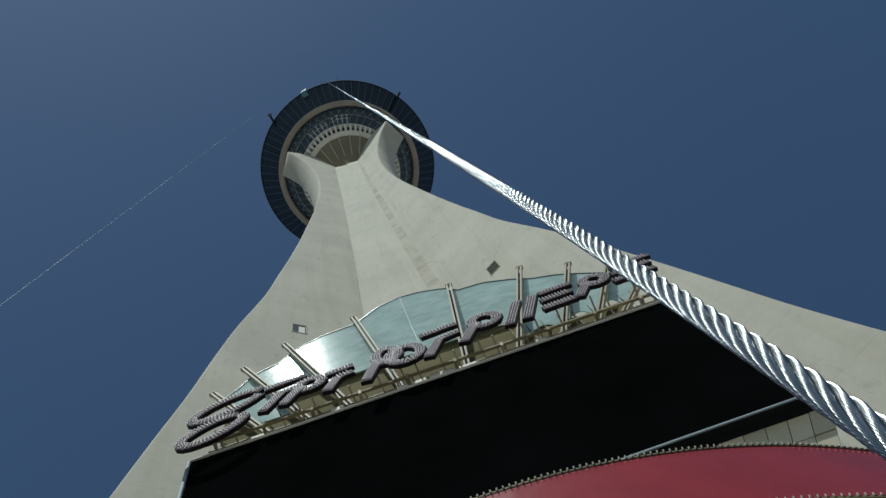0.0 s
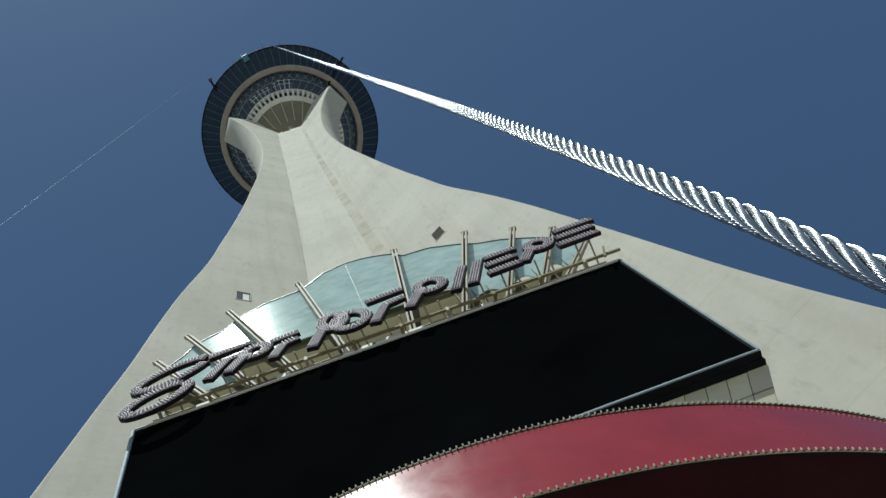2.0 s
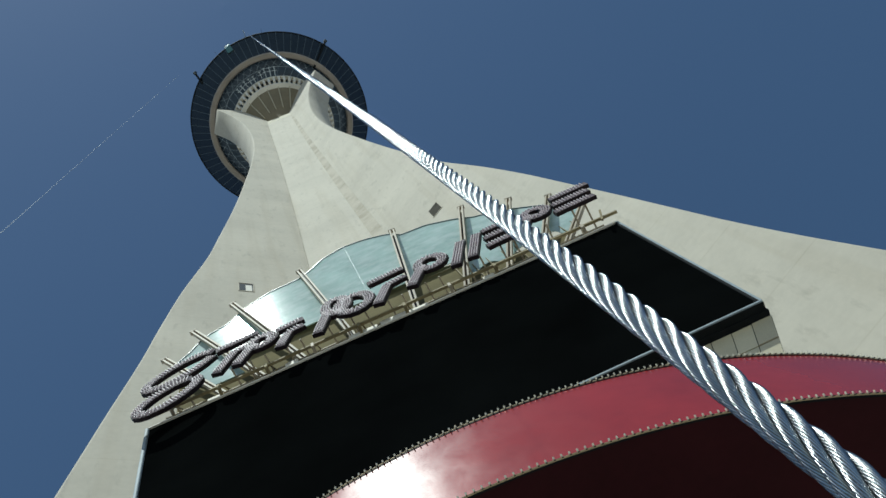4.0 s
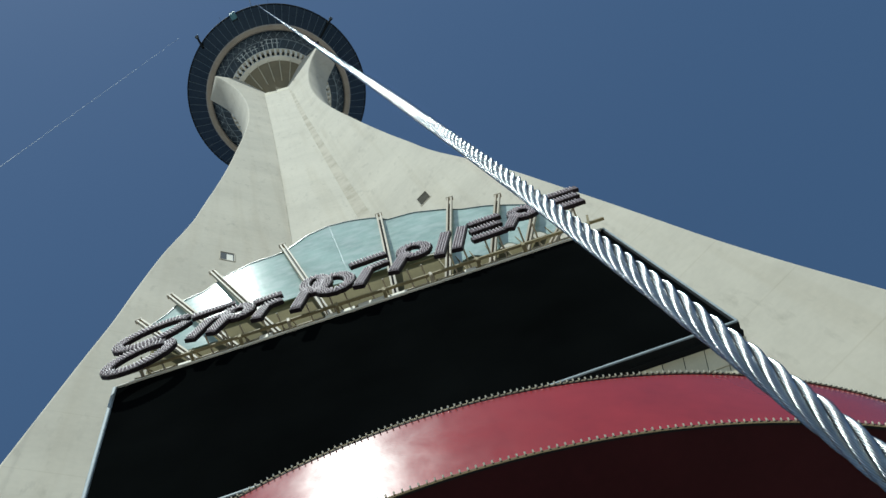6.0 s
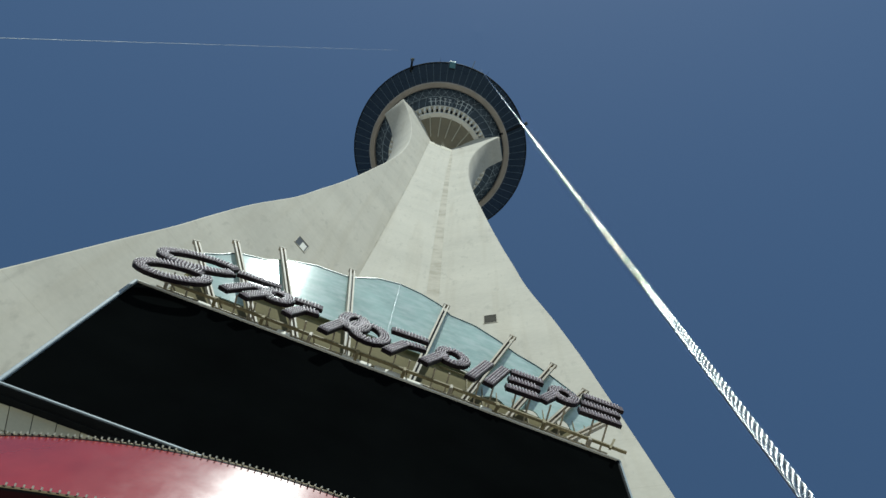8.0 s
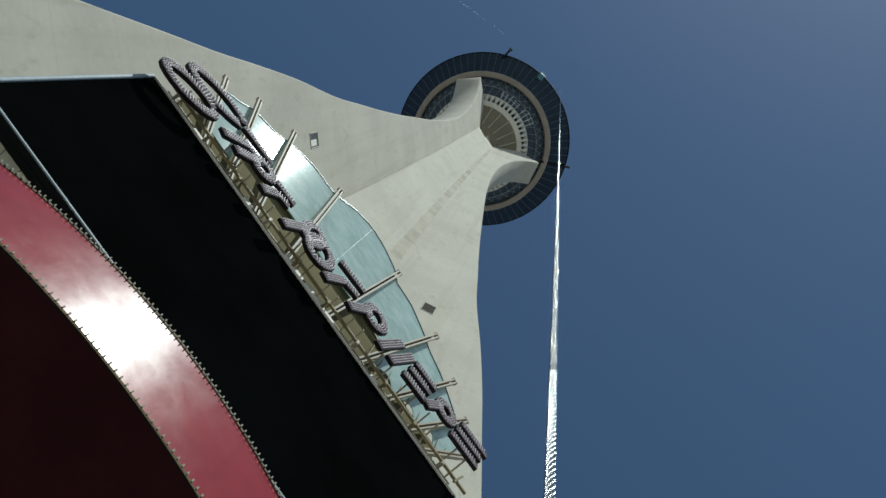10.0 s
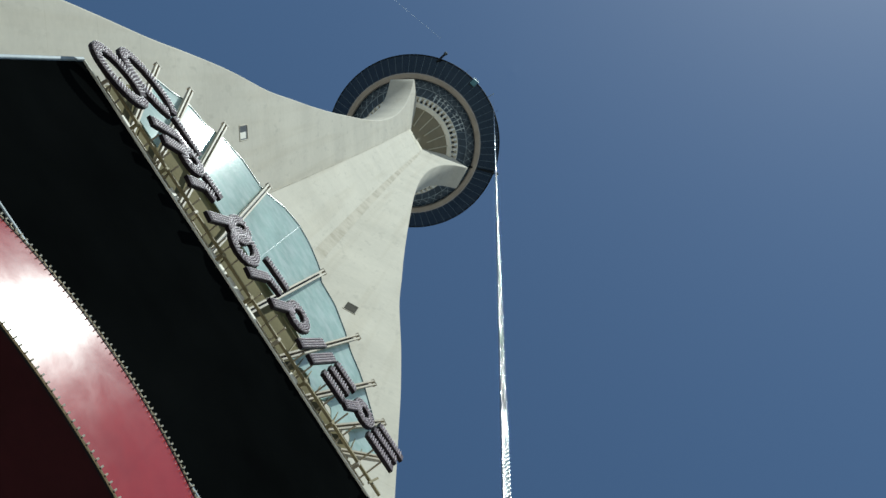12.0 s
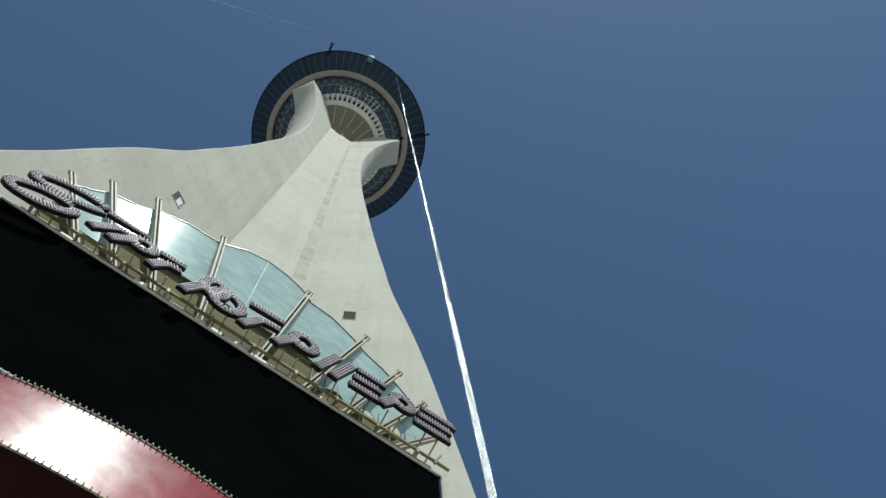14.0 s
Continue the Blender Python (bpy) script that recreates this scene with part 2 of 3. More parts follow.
def tube(points, r, sides=5):
    """A tube through many points."""
    p = np.array(points)
    d = np.gradient(p, axis=0)
    d /= np.linalg.norm(d, axis=1)[:, None]
    ref = np.array([0.3, 0.9, 0.1])
    s = np.cross(d, ref)
    s /= np.linalg.norm(s, axis=1)[:, None]
    t = np.cross(s, d)
    ang = np.arange(sides) * math.tau / sides
    v = (p[:, None] + r * (s[:, None] * np.cos(ang)[None, :, None] + t[:, None] * np.sin(ang)[None, :, None])).reshape(-1, 3)
    f = [(i * sides + k, i * sides + (k + 1) % sides, (i + 1) * sides + (k + 1) % sides, (i + 1) * sides + k) for i in range(len(p) - 1) for k in range(sides)]
    return v.tolist(), f


# ---- ground ----
gv, gf = box(-3000, 3000, -3000, 3000, -1.0, 0.0)
ground = tagged(part("ground", (gv, gf, GROUND)), "grey paved ground reaching out to the horizon", "ground", kind="structure")

# ---- the tower ----
AX, AY = -2.2, -0.65
LEG_ANGLES = (216.9, 336.9, 96.9)
HW = 2.65
tower = thing("observation_tower", "tall cream concrete tower on three flaring legs with a round pod", "tower", pose(AX, AY, 0))
LEG_Z = (0, 12, 25, 38, 45, 51, 58, 66, 74, 84, 97, 107, 116, 130, 143, 157, 170, 182, 195, 204, 211, 218, 224, 229, 233, 237, 237.8, 241, 246)
LEG_R = (27.6, 26.1, 24.4, 22.65, 21.8, 21.15, 20.4, 19.5, 18.65, 17.4, 15.55, 14.55, 13.65, 12.4, 11.35, 10.25, 9.45, 8.95, 8.9, 9.2, 9.75, 10.5, 11.6, 12.8, 14.2, 15.9, 15.9, 12.0, 10.5)
CREASE_Z = (0, 100, 125, 150, 175, 222)
CREASE_R = (8.0, 5.95, 5.55, 5.25, 5.0, 4.85)


def smooth_profile(z, zs, rs):
    """A soft curve through (z, r) pairs."""
    k = min(max(int(np.searchsorted(zs, z)) - 1, 0), len(zs) - 2)
    h = zs[k + 1] - zs[k]
    g = lambda q: 0.0 if q in (0, len(zs) - 1) else (rs[q + 1] - rs[q - 1]) / (zs[q + 1] - zs[q - 1])
    d = (rs[k + 1] - rs[k]) / h
    g0, g1 = (d if k == 0 else g(k)), (d if k == len(zs) - 2 else g(k + 1))
    t = (z - zs[k]) / h
    return (2 * t ** 3 - 3 * t * t + 1) * rs[k] + (t ** 3 - 2 * t * t + t) * h * g0 + (3 * t * t - 2 * t ** 3) * rs[k + 1] + (t ** 3 - t * t) * h * g1


def leg_mesh(profile):
    """One flaring leg: two flat sides, a smoothly curved outer face with eased edges, a sloping head."""
    tip = LEG_Z.index(237)
    zs = [237.0 * i / 150 for i in range(151)]
    levels = [(z, smooth_profile(z, LEG_Z[:tip + 1], profile[:tip + 1])) for z in zs] + [(z, r) for z, r in zip(LEG_Z[tip + 1:], profile[tip + 1:])]
    c = 0.12
    wide = lambda z: HW + 0.2 * min(1, max(0, (z - 205) / 30)) ** 2
    v, f = [], []
    for z, r in levels:
        w = wide(z)
        v += [(1.0, -w, z), (r - c, -w, z), (r, -w + c, z), (r, w - c, z), (r - c, w, z), (1.0, w, z)]
    for i in range(len(levels) - 1):
        f += [(i * 6 + k, i * 6 + (k + 1) % 6, i * 6 + 6 + (k + 1) % 6, i * 6 + 6 + k) for k in range(6)]
    f += [tuple(range(5, -1, -1)), tuple(range(len(v) - 6, len(v)))]
    me = mesh_of(v, f, CONCRETE)
    me.polygons.foreach_set("use_smooth", [k % 6 == 2 and k < 6 * 150 for k in range(len(f))])
    return me


leg_data = leg_mesh(LEG_R)
slim_leg = leg_mesh([r - 0.2 * max(0, 1 - abs(z - 42) / 25) for z, r in zip(LEG_Z, LEG_R)])
wide_leg = leg_mesh([r + 0.75 * max(0, 1 - abs(z - 39) / 30) + 0.35 * max(0, 1 - abs(z - 82) / 45) for z, r in zip(LEG_Z, LEG_R)])
legs = []
for a in LEG_ANGLES:
    leg = part("leg", (wide_leg, slim_leg, leg_data)[len(legs)], tower)
    leg.matrix_basis = pose(0, 0, 0, 0, 0, a)
    legs.append(leg)

cv, cf = [], []
for z, rc in zip(CREASE_Z, CREASE_R):
    for a in LEG_ANGLES:
        d, t = Vector((math.cos(radians(a)), math.sin(radians(a)))), Vector((-math.sin(radians(a)), math.cos(radians(a))))
        for s in (-1, 1):
            q = d * rc + t * s * (HW - 0.05)
            cv.append((q.x, q.y, z))
for i in range(len(CREASE_Z) - 1):
    cf += [(i * 6 + k, i * 6 + (k + 1) % 6, i * 6 + 6 + (k + 1) % 6, i * 6 + 6 + k) for k in range(6)]
cf += [(5, 4, 3, 2, 1, 0), tuple(range(len(cv) - 6, len(cv)))]
part("core", (cv, cf, CONCRETE), tower)

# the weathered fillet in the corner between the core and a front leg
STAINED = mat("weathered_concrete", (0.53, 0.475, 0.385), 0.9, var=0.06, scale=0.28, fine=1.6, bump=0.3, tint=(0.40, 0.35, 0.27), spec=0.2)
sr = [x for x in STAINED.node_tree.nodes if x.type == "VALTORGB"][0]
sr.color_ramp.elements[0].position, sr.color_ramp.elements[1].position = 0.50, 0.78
fa = radians(LEG_ANGLES[1])
fd, ft, fn = Vector((math.cos(fa), math.sin(fa))), Vector((math.sin(fa), -math.cos(fa))), Vector((math.cos(radians(276.9)), math.sin(radians(276.9))))
fv, ff = [], []
for i in range(61):
    z = 60 + (221.5 - 60) * i / 60
    rc = float(np.interp(z, CREASE_Z, CREASE_R))
    w = 0.28 + 0.55 * (1 - i / 60)
    along_face = Vector((-fn.y, fn.x))
    along_face *= -1 if along_face.dot(fd) > 0 else 1
    c = fd * rc + ft * (HW - 0.05)
    a, b = c + fd * w + ft * 0.053, c + along_face * w + fn * 0.004
    fv += [(a.x, a.y, z), (b.x, b.y, z), (c.x - fn.x * 0.2, c.y - fn.y * 0.2, z)]
for i in range(60):
    ff += [(i * 3 + k, i * 3 + 3 + k, i * 3 + 3 + (k + 1) % 3, i * 3 + (k + 1) % 3) for k in range(3)]
ff += [(0, 1, 2), (182, 181, 180)]
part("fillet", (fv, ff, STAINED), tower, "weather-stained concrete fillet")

# the open joint in the other corner
la = radians(LEG_ANGLES[0])
ld, lt = Vector((math.cos(la), math.sin(la))), Vector((-math.sin(la), math.cos(la)))
jp = []
for z in range(40, 222, 4):
    rc = float(np.interp(z, CREASE_Z, CREASE_R))
    c = ld * (rc + 0.01) + lt * (HW + 0.005)
    jp.append((c.x + 0.02 * math.sin(z * 1.3), c.y + 0.02 * math.cos(z * 2.1), z))
part("joint", (*tube(jp, 0.045, 6), STAINED, True), tower, "weather-stained corner joint")

# small service windows, one on a side of each front leg
for leg, side, r0, r1, z0, z1 in ((legs[0], 1, 11.74, 12.94, 85.6, 88.0), (legs[1], -1, 11.23, 12.33, 85.8, 88.2)):
    y = side * HW
    fr = [box(r0 - 0.1, r1 + 0.1, y - 0.05, y + 0.06, z, z + 0.1, 0.02) for z in (z0 - 0.1, z1)]
    fr += [box(x, x + 0.1, y - 0.05, y + 0.06, z0, z1, 0.02) for x in (r0 - 0.1, r1)]
    win = part("window", (*join(*fr), CONCRETE), leg, "small window with a pale surround")
    part("pane", (*box(r0, r1, y - 0.04, y + 0.012, z0, z1), WINDOW if side > 0 else SHUTTER), win)
    if side > 0:
        part("blind", (*box(r0 + 0.1, r0 + (r1 - r0) * 0.55, y + 0.013, y + 0.03, z0 + 0.1, z1 - 0.5), CROWN), win, "half-drawn pale blind")

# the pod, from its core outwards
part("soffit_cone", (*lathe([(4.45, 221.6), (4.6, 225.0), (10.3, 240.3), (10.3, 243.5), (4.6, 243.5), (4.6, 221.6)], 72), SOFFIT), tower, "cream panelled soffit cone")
collar = part("collar", (*lathe([(4.6, 221.9), (5.42, 221.95), (5.5, 226.0), (4.6, 226.0)], 6), RIB), tower)
collar.matrix_basis = pose(0, 0, 0, 0, 0, 6.9)
rib = mesh_of(*box(0, 1, -0.11, 0.11, -0.22, 0.12, 0.03), RIB)
for k in range(24):
    r = part("rib", rib, tower)
    sl = math.degrees(math.atan2(15.3, 5.7))
    r.matrix_basis = pose(0, 0, 0, 0, 0, k * 15 + 6) @ pose(6.3, 0, 229.56, 0, -sl, 0) @ Matrix.Diagonal((0.7 * math.hypot(15.3, 5.7), 1, 1, 1))
crown = part("crown_ring", (*lathe([(10.0, 239.6), (11.0, 240.1), (11.15, 241.0), (11.0, 242.6), (10.3, 242.6)], 96), CROWN), tower, "cream crown ring with tooth-like blocks")
part("crown_beam", (*lathe([(11.55, 245.2), (12.35, 245.0), (12.35, 247.0), (11.45, 247.0)], 96), CROWN), crown)
part("crown_back", (*lathe([(10.3, 243.6), (10.55, 242.7), (11.5, 247.0), (10.3, 247.0)], 96), POD_FLOOR), crown)
tooth = mesh_of(*box(0, 1.05, -0.28, 0.28, 0, 3.2, 0.06), CROWN)
for k in range(60):
    q = part("tooth", tooth, crown)
    q.matrix_basis = pose(0, 0, 0, 0, 0, k * 6) @ pose(10.6, 0, 242.3, 0, 12, 0)
part("pod_floor", (*lathe([(10.3, 247.5), (16.6, 252.4), (16.6, 253.4), (10.3, 249.5)], 96), POD_FLOOR), tower, "dark soffit between the rings")
strut = mesh_of(*bar((0, 0, 0), (1, 0, 0), 0.07, 0.07), LATTICE)
frame_ring = part("lattice", (*lathe([(14.3, 249.9), (14.42, 249.9), (14.42, 250.02), (14.3, 250.02)], 96), LATTICE), tower, "pale steel lattice under the pod")
rng = random.Random(4)
for k in range(48):
    a0 = k * math.tau / 48
    for a, b in (((12.2, a0, 246.8), (14.35, a0 + 0.06, 249.9)), ((14.35, a0 + 0.06, 249.9), (16.5, a0 - 0.07, 251.9)), ((14.35, a0 - 0.07, 249.9), (16.5, a0 + 0.06, 251.9))):
        p0 = Vector((a[0] * math.cos(a[1]), a[0] * math.sin(a[1]), a[2]))
        p1 = Vector((b[0] * math.cos(b[1]), b[0] * math.sin(b[1]), b[2]))
        q = part("strut", strut, frame_ring)
        q.matrix_basis = Matrix.Translation(p0) @ (p1 - p0).to_track_quat("X", "Z").to_matrix().to_4x4() @ Matrix.Diagonal(((p1 - p0).length, 1, 1, 1))
for k, a in enumerate((248, 253, 258, 263, 268, 276, 281, 286, 291)):
    h = 2.0 + 1.1 * rng.random()
    p0 = Vector((12.5 * math.cos(radians(a)), 12.5 * math.sin(radians(a)), 246.6))
    up = Vector((math.cos(radians(a)) * 0.75, math.sin(radians(a)) * 0.75, 0.3)) * h
    side = Vector((-math.sin(radians(a)), math.cos(radians(a)), 0))
    part("fork", (*join(bar(p0, p0 + up, 0.16), bar(p0 + up * 0.55 - side * 0.55, p0 + up * 0.55 + side * 0.55, 0.13), bar(p0 + up * 0.95 - side * 0.4, p0 + up * 0.95 + side * 0.4, 0.12)), TRUSS), frame_ring)
part("ring_beam", (*lathe([(16.35, 251.6), (16.6, 251.3), (17.6, 251.3), (17.85, 251.7), (17.85, 253.4), (16.35, 253.4)], 120), RINGBEAM), tower, "tan ring beam")
skirt = part("glazed_skirt", (*lathe([(17.8, 252.2), (22.35, 257.9), (22.35, 258.6), (17.2, 253.6)], 144), POD_DARK), tower, "dark blue sloping glazed skirt")
mull = mesh_of(*bar((0, 0, 0), (1, 0, 0), 0.09, 0.12), MULLION)
for k in range(72):
    q = part("mullion", mull, skirt)
    q.matrix_basis = pose(0, 0, 0, 0, 0, k * 5 + 1.5) @ pose(17.85, 0, 252.15, 0, -math.degrees(math.atan2(5.7, 4.5)), 0) @ Matrix.Diagonal((math.hypot(5.7, 4.5), 1, 1, 1))
part("edge_band", (*lathe([(22.3, 257.8), (22.62, 258.0), (22.62, 259.2), (22.3, 259.2)], 144), FRAME_DARK), tower)
part("upper_glazing", (*lathe([(22.3, 259.2), (22.0, 265.0), (21.0, 265.0), (21.3, 259.2)], 144), POD_DARK), tower)
part("roof", (*lathe([(0.01, 262.5), (21.2, 262.0), (22.3, 265.0), (14.0, 268.5), (0.01, 270.0)], 96), RINGBEAM), tower)

# outriggers at the pod's edge
for a, r0, z0, r1, z1, w in ((235.4, 21.6, 257.0, 24.9, 259.3, 0.6), (328.7, 16.2, 250.9, 23.8, 258.3, 0.5)):
    q = part("outrigger", (*join(bar((r0, 0, z0), (r1 - 0.3, 0, z1 - 0.2), w, 0.5), box(r1 - 0.7, r1, -w * 0.7, w * 0.7, z1 - 0.7, z1 + 0.8, 0.08)), FRAME_DARK), tower, "dark steel outrigger")
    q.matrix_basis = pose(0, 0, 0, 0, 0, a) @ (pose(21.6, 0, 257, 0, 0, 28) @ pose(-21.6, 0, -257) if r0 > 20 else Matrix())
    part("tip_plate", (*box(r1 - 0.75, r1 + 0.02, -w * 0.45, w * 0.45, z1 - 0.8, z1 - 0.715, 0.02), MULLION), q)
q = part("wire_arm", (*box(21.9, 24.3, -0.08, 0.08, 258.95, 259.15, 0.03), FRAME_GREY), tower)
q.matrix_basis = pose(0, 0, 0, 0, 0, 278.3)
q = part("lift_box", (*join(box(21.3, 22.7, -0.75, 0.75, 256.5, 256.75, 0.05), box(22.3, 22.9, -0.75, 0.75, 256.8, 259.0, 0.08)), BOX_BLUE), tower, "pale blue jump platform")
q.matrix_basis = pose(0, 0, 0, 0, 0, 264.3)
for dy in (-0.78, 0.70):
    s = part("post", (*box(22.8, 22.95, dy, dy + 0.1, 255.9, 259.3, 0.02), TRUSS), q)
part("crossbar", (*box(22.85, 23.1, -0.8, 0.8, 258.9, 259.15, 0.03), TRUSS), q)
for a, h in ((256, 2.4), (288, 1.6)):
    q = part("aerial", (*bar((22.5, 0, 258.6), (23.6, 0, 258.6 + h), 0.07, sides=6), FRAME_DARK), tower)
    q.matrix_basis = pose(0, 0, 0, 0, 0, a)

# the pod sits slightly off the legs' axis
for ob in tower.children:
    if ob.name.split(".")[0] not in ("leg", "core", "fillet", "joint", "collar", "wire_arm"):
        ob.matrix_basis = Matrix.Translation((0.36, 0.22, 0)) @ ob.matrix_basis

# ---- the round entrance canopy ----
CZ0, CZ1 = 12.0, 14.0
TOP, LOW = (-1.70, -12.95, 12.59), (-2.09, -11.58, 14.14)
canopy = thing("round_canopy", "round red enamelled canopy rimmed with rows of small bulbs", "canopy")
A0, A1 = radians(150), radians(390)


def on_rim(a, k, out=0.0):
    """A point of the fascia at the angle a, k from its lower (0) to its upper (1) rim, out metres proud of it."""
    x, y, r = (p + (q - p) * k for p, q in zip(LOW, TOP))
    return Vector((x + (r + out) * math.cos(a), y + (r + out) * math.sin(a), CZ0 + (CZ1 - CZ0) * k))


def rim_band(section, n, material, smooth=False):
    """Sweeps (k, out, dz) corners round the canopy's front."""
    v = [on_rim(A0 + (A1 - A0) * i / n, k, o) + Vector((0, 0, dz)) for i in range(n + 1) for k, o, dz in section]
    m = len(section)
    f = [(i * m + q, i * m + m + q, i * m + m + (q + 1) % m, i * m + (q + 1) % m) for i in range(n) for q in range(m if m > 2 else 1)]
    return v, f, material, smooth


part("fascia", rim_band([(0.01, 0, 0), (0.99, 0, 0)], 240, RED, True), canopy, "glossy deep red curved fascia")
part("fascia_back", rim_band([(0.01, -0.01, 0), (0.01, -0.05, 0), (0.99, -0.05, 0), (0.99, -0.01, 0)], 120, FRAME_DARK), canopy)
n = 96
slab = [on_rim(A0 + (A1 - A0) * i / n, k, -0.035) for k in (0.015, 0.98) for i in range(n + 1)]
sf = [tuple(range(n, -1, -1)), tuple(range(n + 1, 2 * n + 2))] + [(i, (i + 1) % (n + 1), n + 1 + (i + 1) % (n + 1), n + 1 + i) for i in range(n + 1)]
part("soffit", (slab, sf, RED_SHADED), canopy, "red soffit with its shade put into the colour")
B0, B1 = radians(210), radians(338)
STEP_A = 0.098 / 13.2


def rim_peg(name, k, dz, up, out, length, rad, material, rim, a0, a1):
    """A row of single pegs on one shared mesh, each turned to stand off the rim."""
    data = mesh_of(*bar((0, 0, 0), (0, 0, length), rad * 2, sides=6), material)
    for i in range(int((a1 - a0) / STEP_A)):
        a = a0 + i * STEP_A
        way = Vector((math.cos(a) * out, math.sin(a) * out, up)).normalized()
        q = part(name, data, rim)
        q.matrix_basis = Matrix.Translation(on_rim(a, k, 0.02) + Vector((0, 0, dz))) @ way.to_track_quat("Z", "Y").to_matrix().to_4x4()


for nm, k, deep, h in (("upper_rim", 1, 0.05, 0.014), ("lower_rim", 0, 0.003, 0.009)):
    rim = part(nm, rim_band([(k, -deep, -h), (k, 0.016, -h), (k, 0.022, 0), (k, 0.016, h), (k, -deep, h)], 240, BRASS), canopy, "brass rim")
    if k:
        # thin dark strip just below the upper rim
        part("under_strip", rim_band([(k, -0.008, -0.036), (k, 0.010, -0.036), (k, 0.012, -0.016), (k, -0.008, -0.016)], 240, LETTER), rim, "thin dark strip under the rim")
    rim_peg("bulb", k, 0.008, 1.0, 0.5, 0.038, 0.013, RIM_BULB, rim, B0, B1)
    # dark pegs pointing down, added to draw the shadows below the bulbs
    rim_peg("shadow_peg", k, -0.012, -0.8, 0.5, 0.050, 0.009, LETTER, rim, B0, B1)

# ---- the sign over the entrance ----
SIGN = pose(-0.26, -22.01, 0, 0, 0, 6.63)
U0, U1, Z0, Z1 = -7.45, 7.46, 20.0, 28.42
screen = thing("video_screen", "large switched-off black video screen in a grey metal frame", "screen", SIGN)
part("cabinet", (*box(U0 - 0.06, U1 + 0.085, 0.20, 2.6, Z0 + 0.04, Z1 - 0.06, 0.03), FRAME_DARK), screen)
part("panel", (*box(U0 + 0.09, U1 - 0.09, 0.02, 0.19, Z0 + 0.12, Z1 - 0.05), SCREEN), screen, "matt black screen face")
part("bottom_rail", (*box(U0, U1, -0.05, 0.018, Z0 + 0.035, Z0 + 0.115, 0.015), FRAME_GREY), screen, "grey metal rail")
part("bottom_lip", (*box(U0, U1, -0.02, 0.17, Z0 + 0.012, Z0 + 0.034, 0.005), FRAME_DARK), screen)
part("drip_board", (*box(U0 - 0.06, U1 + 0.03, 0.175, 0.345, Z0 - 0.02, Z0 + 0.036, 0.01), FRAME_DARK), screen)
part("side_rail", (*box(U0 - 0.02, U0 + 0.085, -0.05, 0.195, Z0 + 0.12, Z1, 0.02), FRAME_GREY), screen)
edge = part("side_rail", (*box(U1 - 0.085, U1 + 0.02, -0.02, 0.195, Z0 + 0.12, Z1, 0.02), FRAME_DARK), screen)
part("edge_strip", (*box(U1 - 0.03, U1 + 0.026, -0.03, -0.005, Z0 + 0.13, Z1 - 0.02, 0.008), FRAME_GREY), edge)
part("top_rail", (*box(U0, U1, -0.04, 0.195, Z1 - 0.045, Z1 + 0.02, 0.015), CROWN), screen)


def apron(z, k, out=0.0):
    """A point of the tapering apron below the screen; k from its left (0) to its right (1) edge."""
    t = Z0 - z
    a, b = U0 - 0.05 + 0.42 * t, U1 + 0.08 - 0.42 * t
    return (a + (b - a) * k, 0.36 + 0.18 * t - out, z)


ZB = CZ1 - 0.06
av = [apron(Z0, 0), apron(Z0, 1), apron(ZB, 1), apron(ZB, 0)] + [(x, 2.5, z) for x, y, z in (apron(Z0, 0), apron(Z0, 1), apron(ZB, 1), apron(ZB, 0))]
apron_body = part("apron", (av, [(3, 2, 1, 0), (4, 5, 6, 7), (0, 1, 5, 4), (1, 2, 6, 5), (2, 3, 7, 6), (3, 0, 4, 7)], FRAME_DARK), screen, "tapering apron clad in beige panels")
NZ, NU = 8, 30
for i in range(NZ):
    for j in range(NU):
        za, zb = Z0 - 0.03 - (Z0 - ZB) * i / NZ, Z0 - (Z0 - ZB) * (i + 1) / NZ + 0.012
        ka, kb = (j + 0.018) / NU, (j + 0.982) / NU
        o = 0.03 + 0.004 * ((i * 5 + j * 3) % 4)
        q = [apron(za, ka, o), apron(za, kb, o), apron(zb, kb, o), apron(zb, ka, o), apron(za, ka), apron(za, kb), apron(zb, kb), apron(zb, ka)]
        part("clad_panel", (q, [(3, 2, 1, 0), (0, 1, 5, 4), (1, 2, 6, 5), (2, 3, 7, 6), (3, 0, 4, 7)], PANEL), apron_body)

# olive backing above the screen and its catwalk
crest = thing("sign_crest", "fan of champagne metal masts holding wavy sea-green glass panes", "sign frame", SIGN)
bu = [U0 + 0.5 + i * 0.5 for i in range(28)]
bt = [33.1 if u < 2.8 else 33.1 - 1.75 * min(1, (u - 2.8) / 2.0) for u in bu]
bv = [(u, y, z) for y in (0.66, 0.72) for u, t in zip(bu, bt) for z in (28.44, t)]
k = len(bu)
bf = []
for i in range(k - 1):
    a, b, o = 2 * i, 2 * i + 2, 2 * k
    bf += [(a, b, b + 1, a + 1), (o + a + 1, o + b + 1, o + b, o + a), (a + 1, b + 1, o + b + 1, o + a + 1), (o + a, o + b, b, a)]
bf += [(0, 1, 2 * k + 1, 2 * k), (2 * k - 2, 4 * k - 2, 4 * k - 1, 2 * k - 1)]
part("backing", (bv, bf, OLIVE), crest, "olive backing with shade put into its colour")
part("rail", (*bar((U0 + 0.4, -0.22, 28.66), (7.62, -0.22, 28.66), 0.085, 0.085), RAIL), crest, "olive gold rail")
part("back_rail", (*bar((U0 + 0.5, 0.12, 28.95), (7.2, 0.12, 28.95), 0.04, 0.04), GOLD), crest)
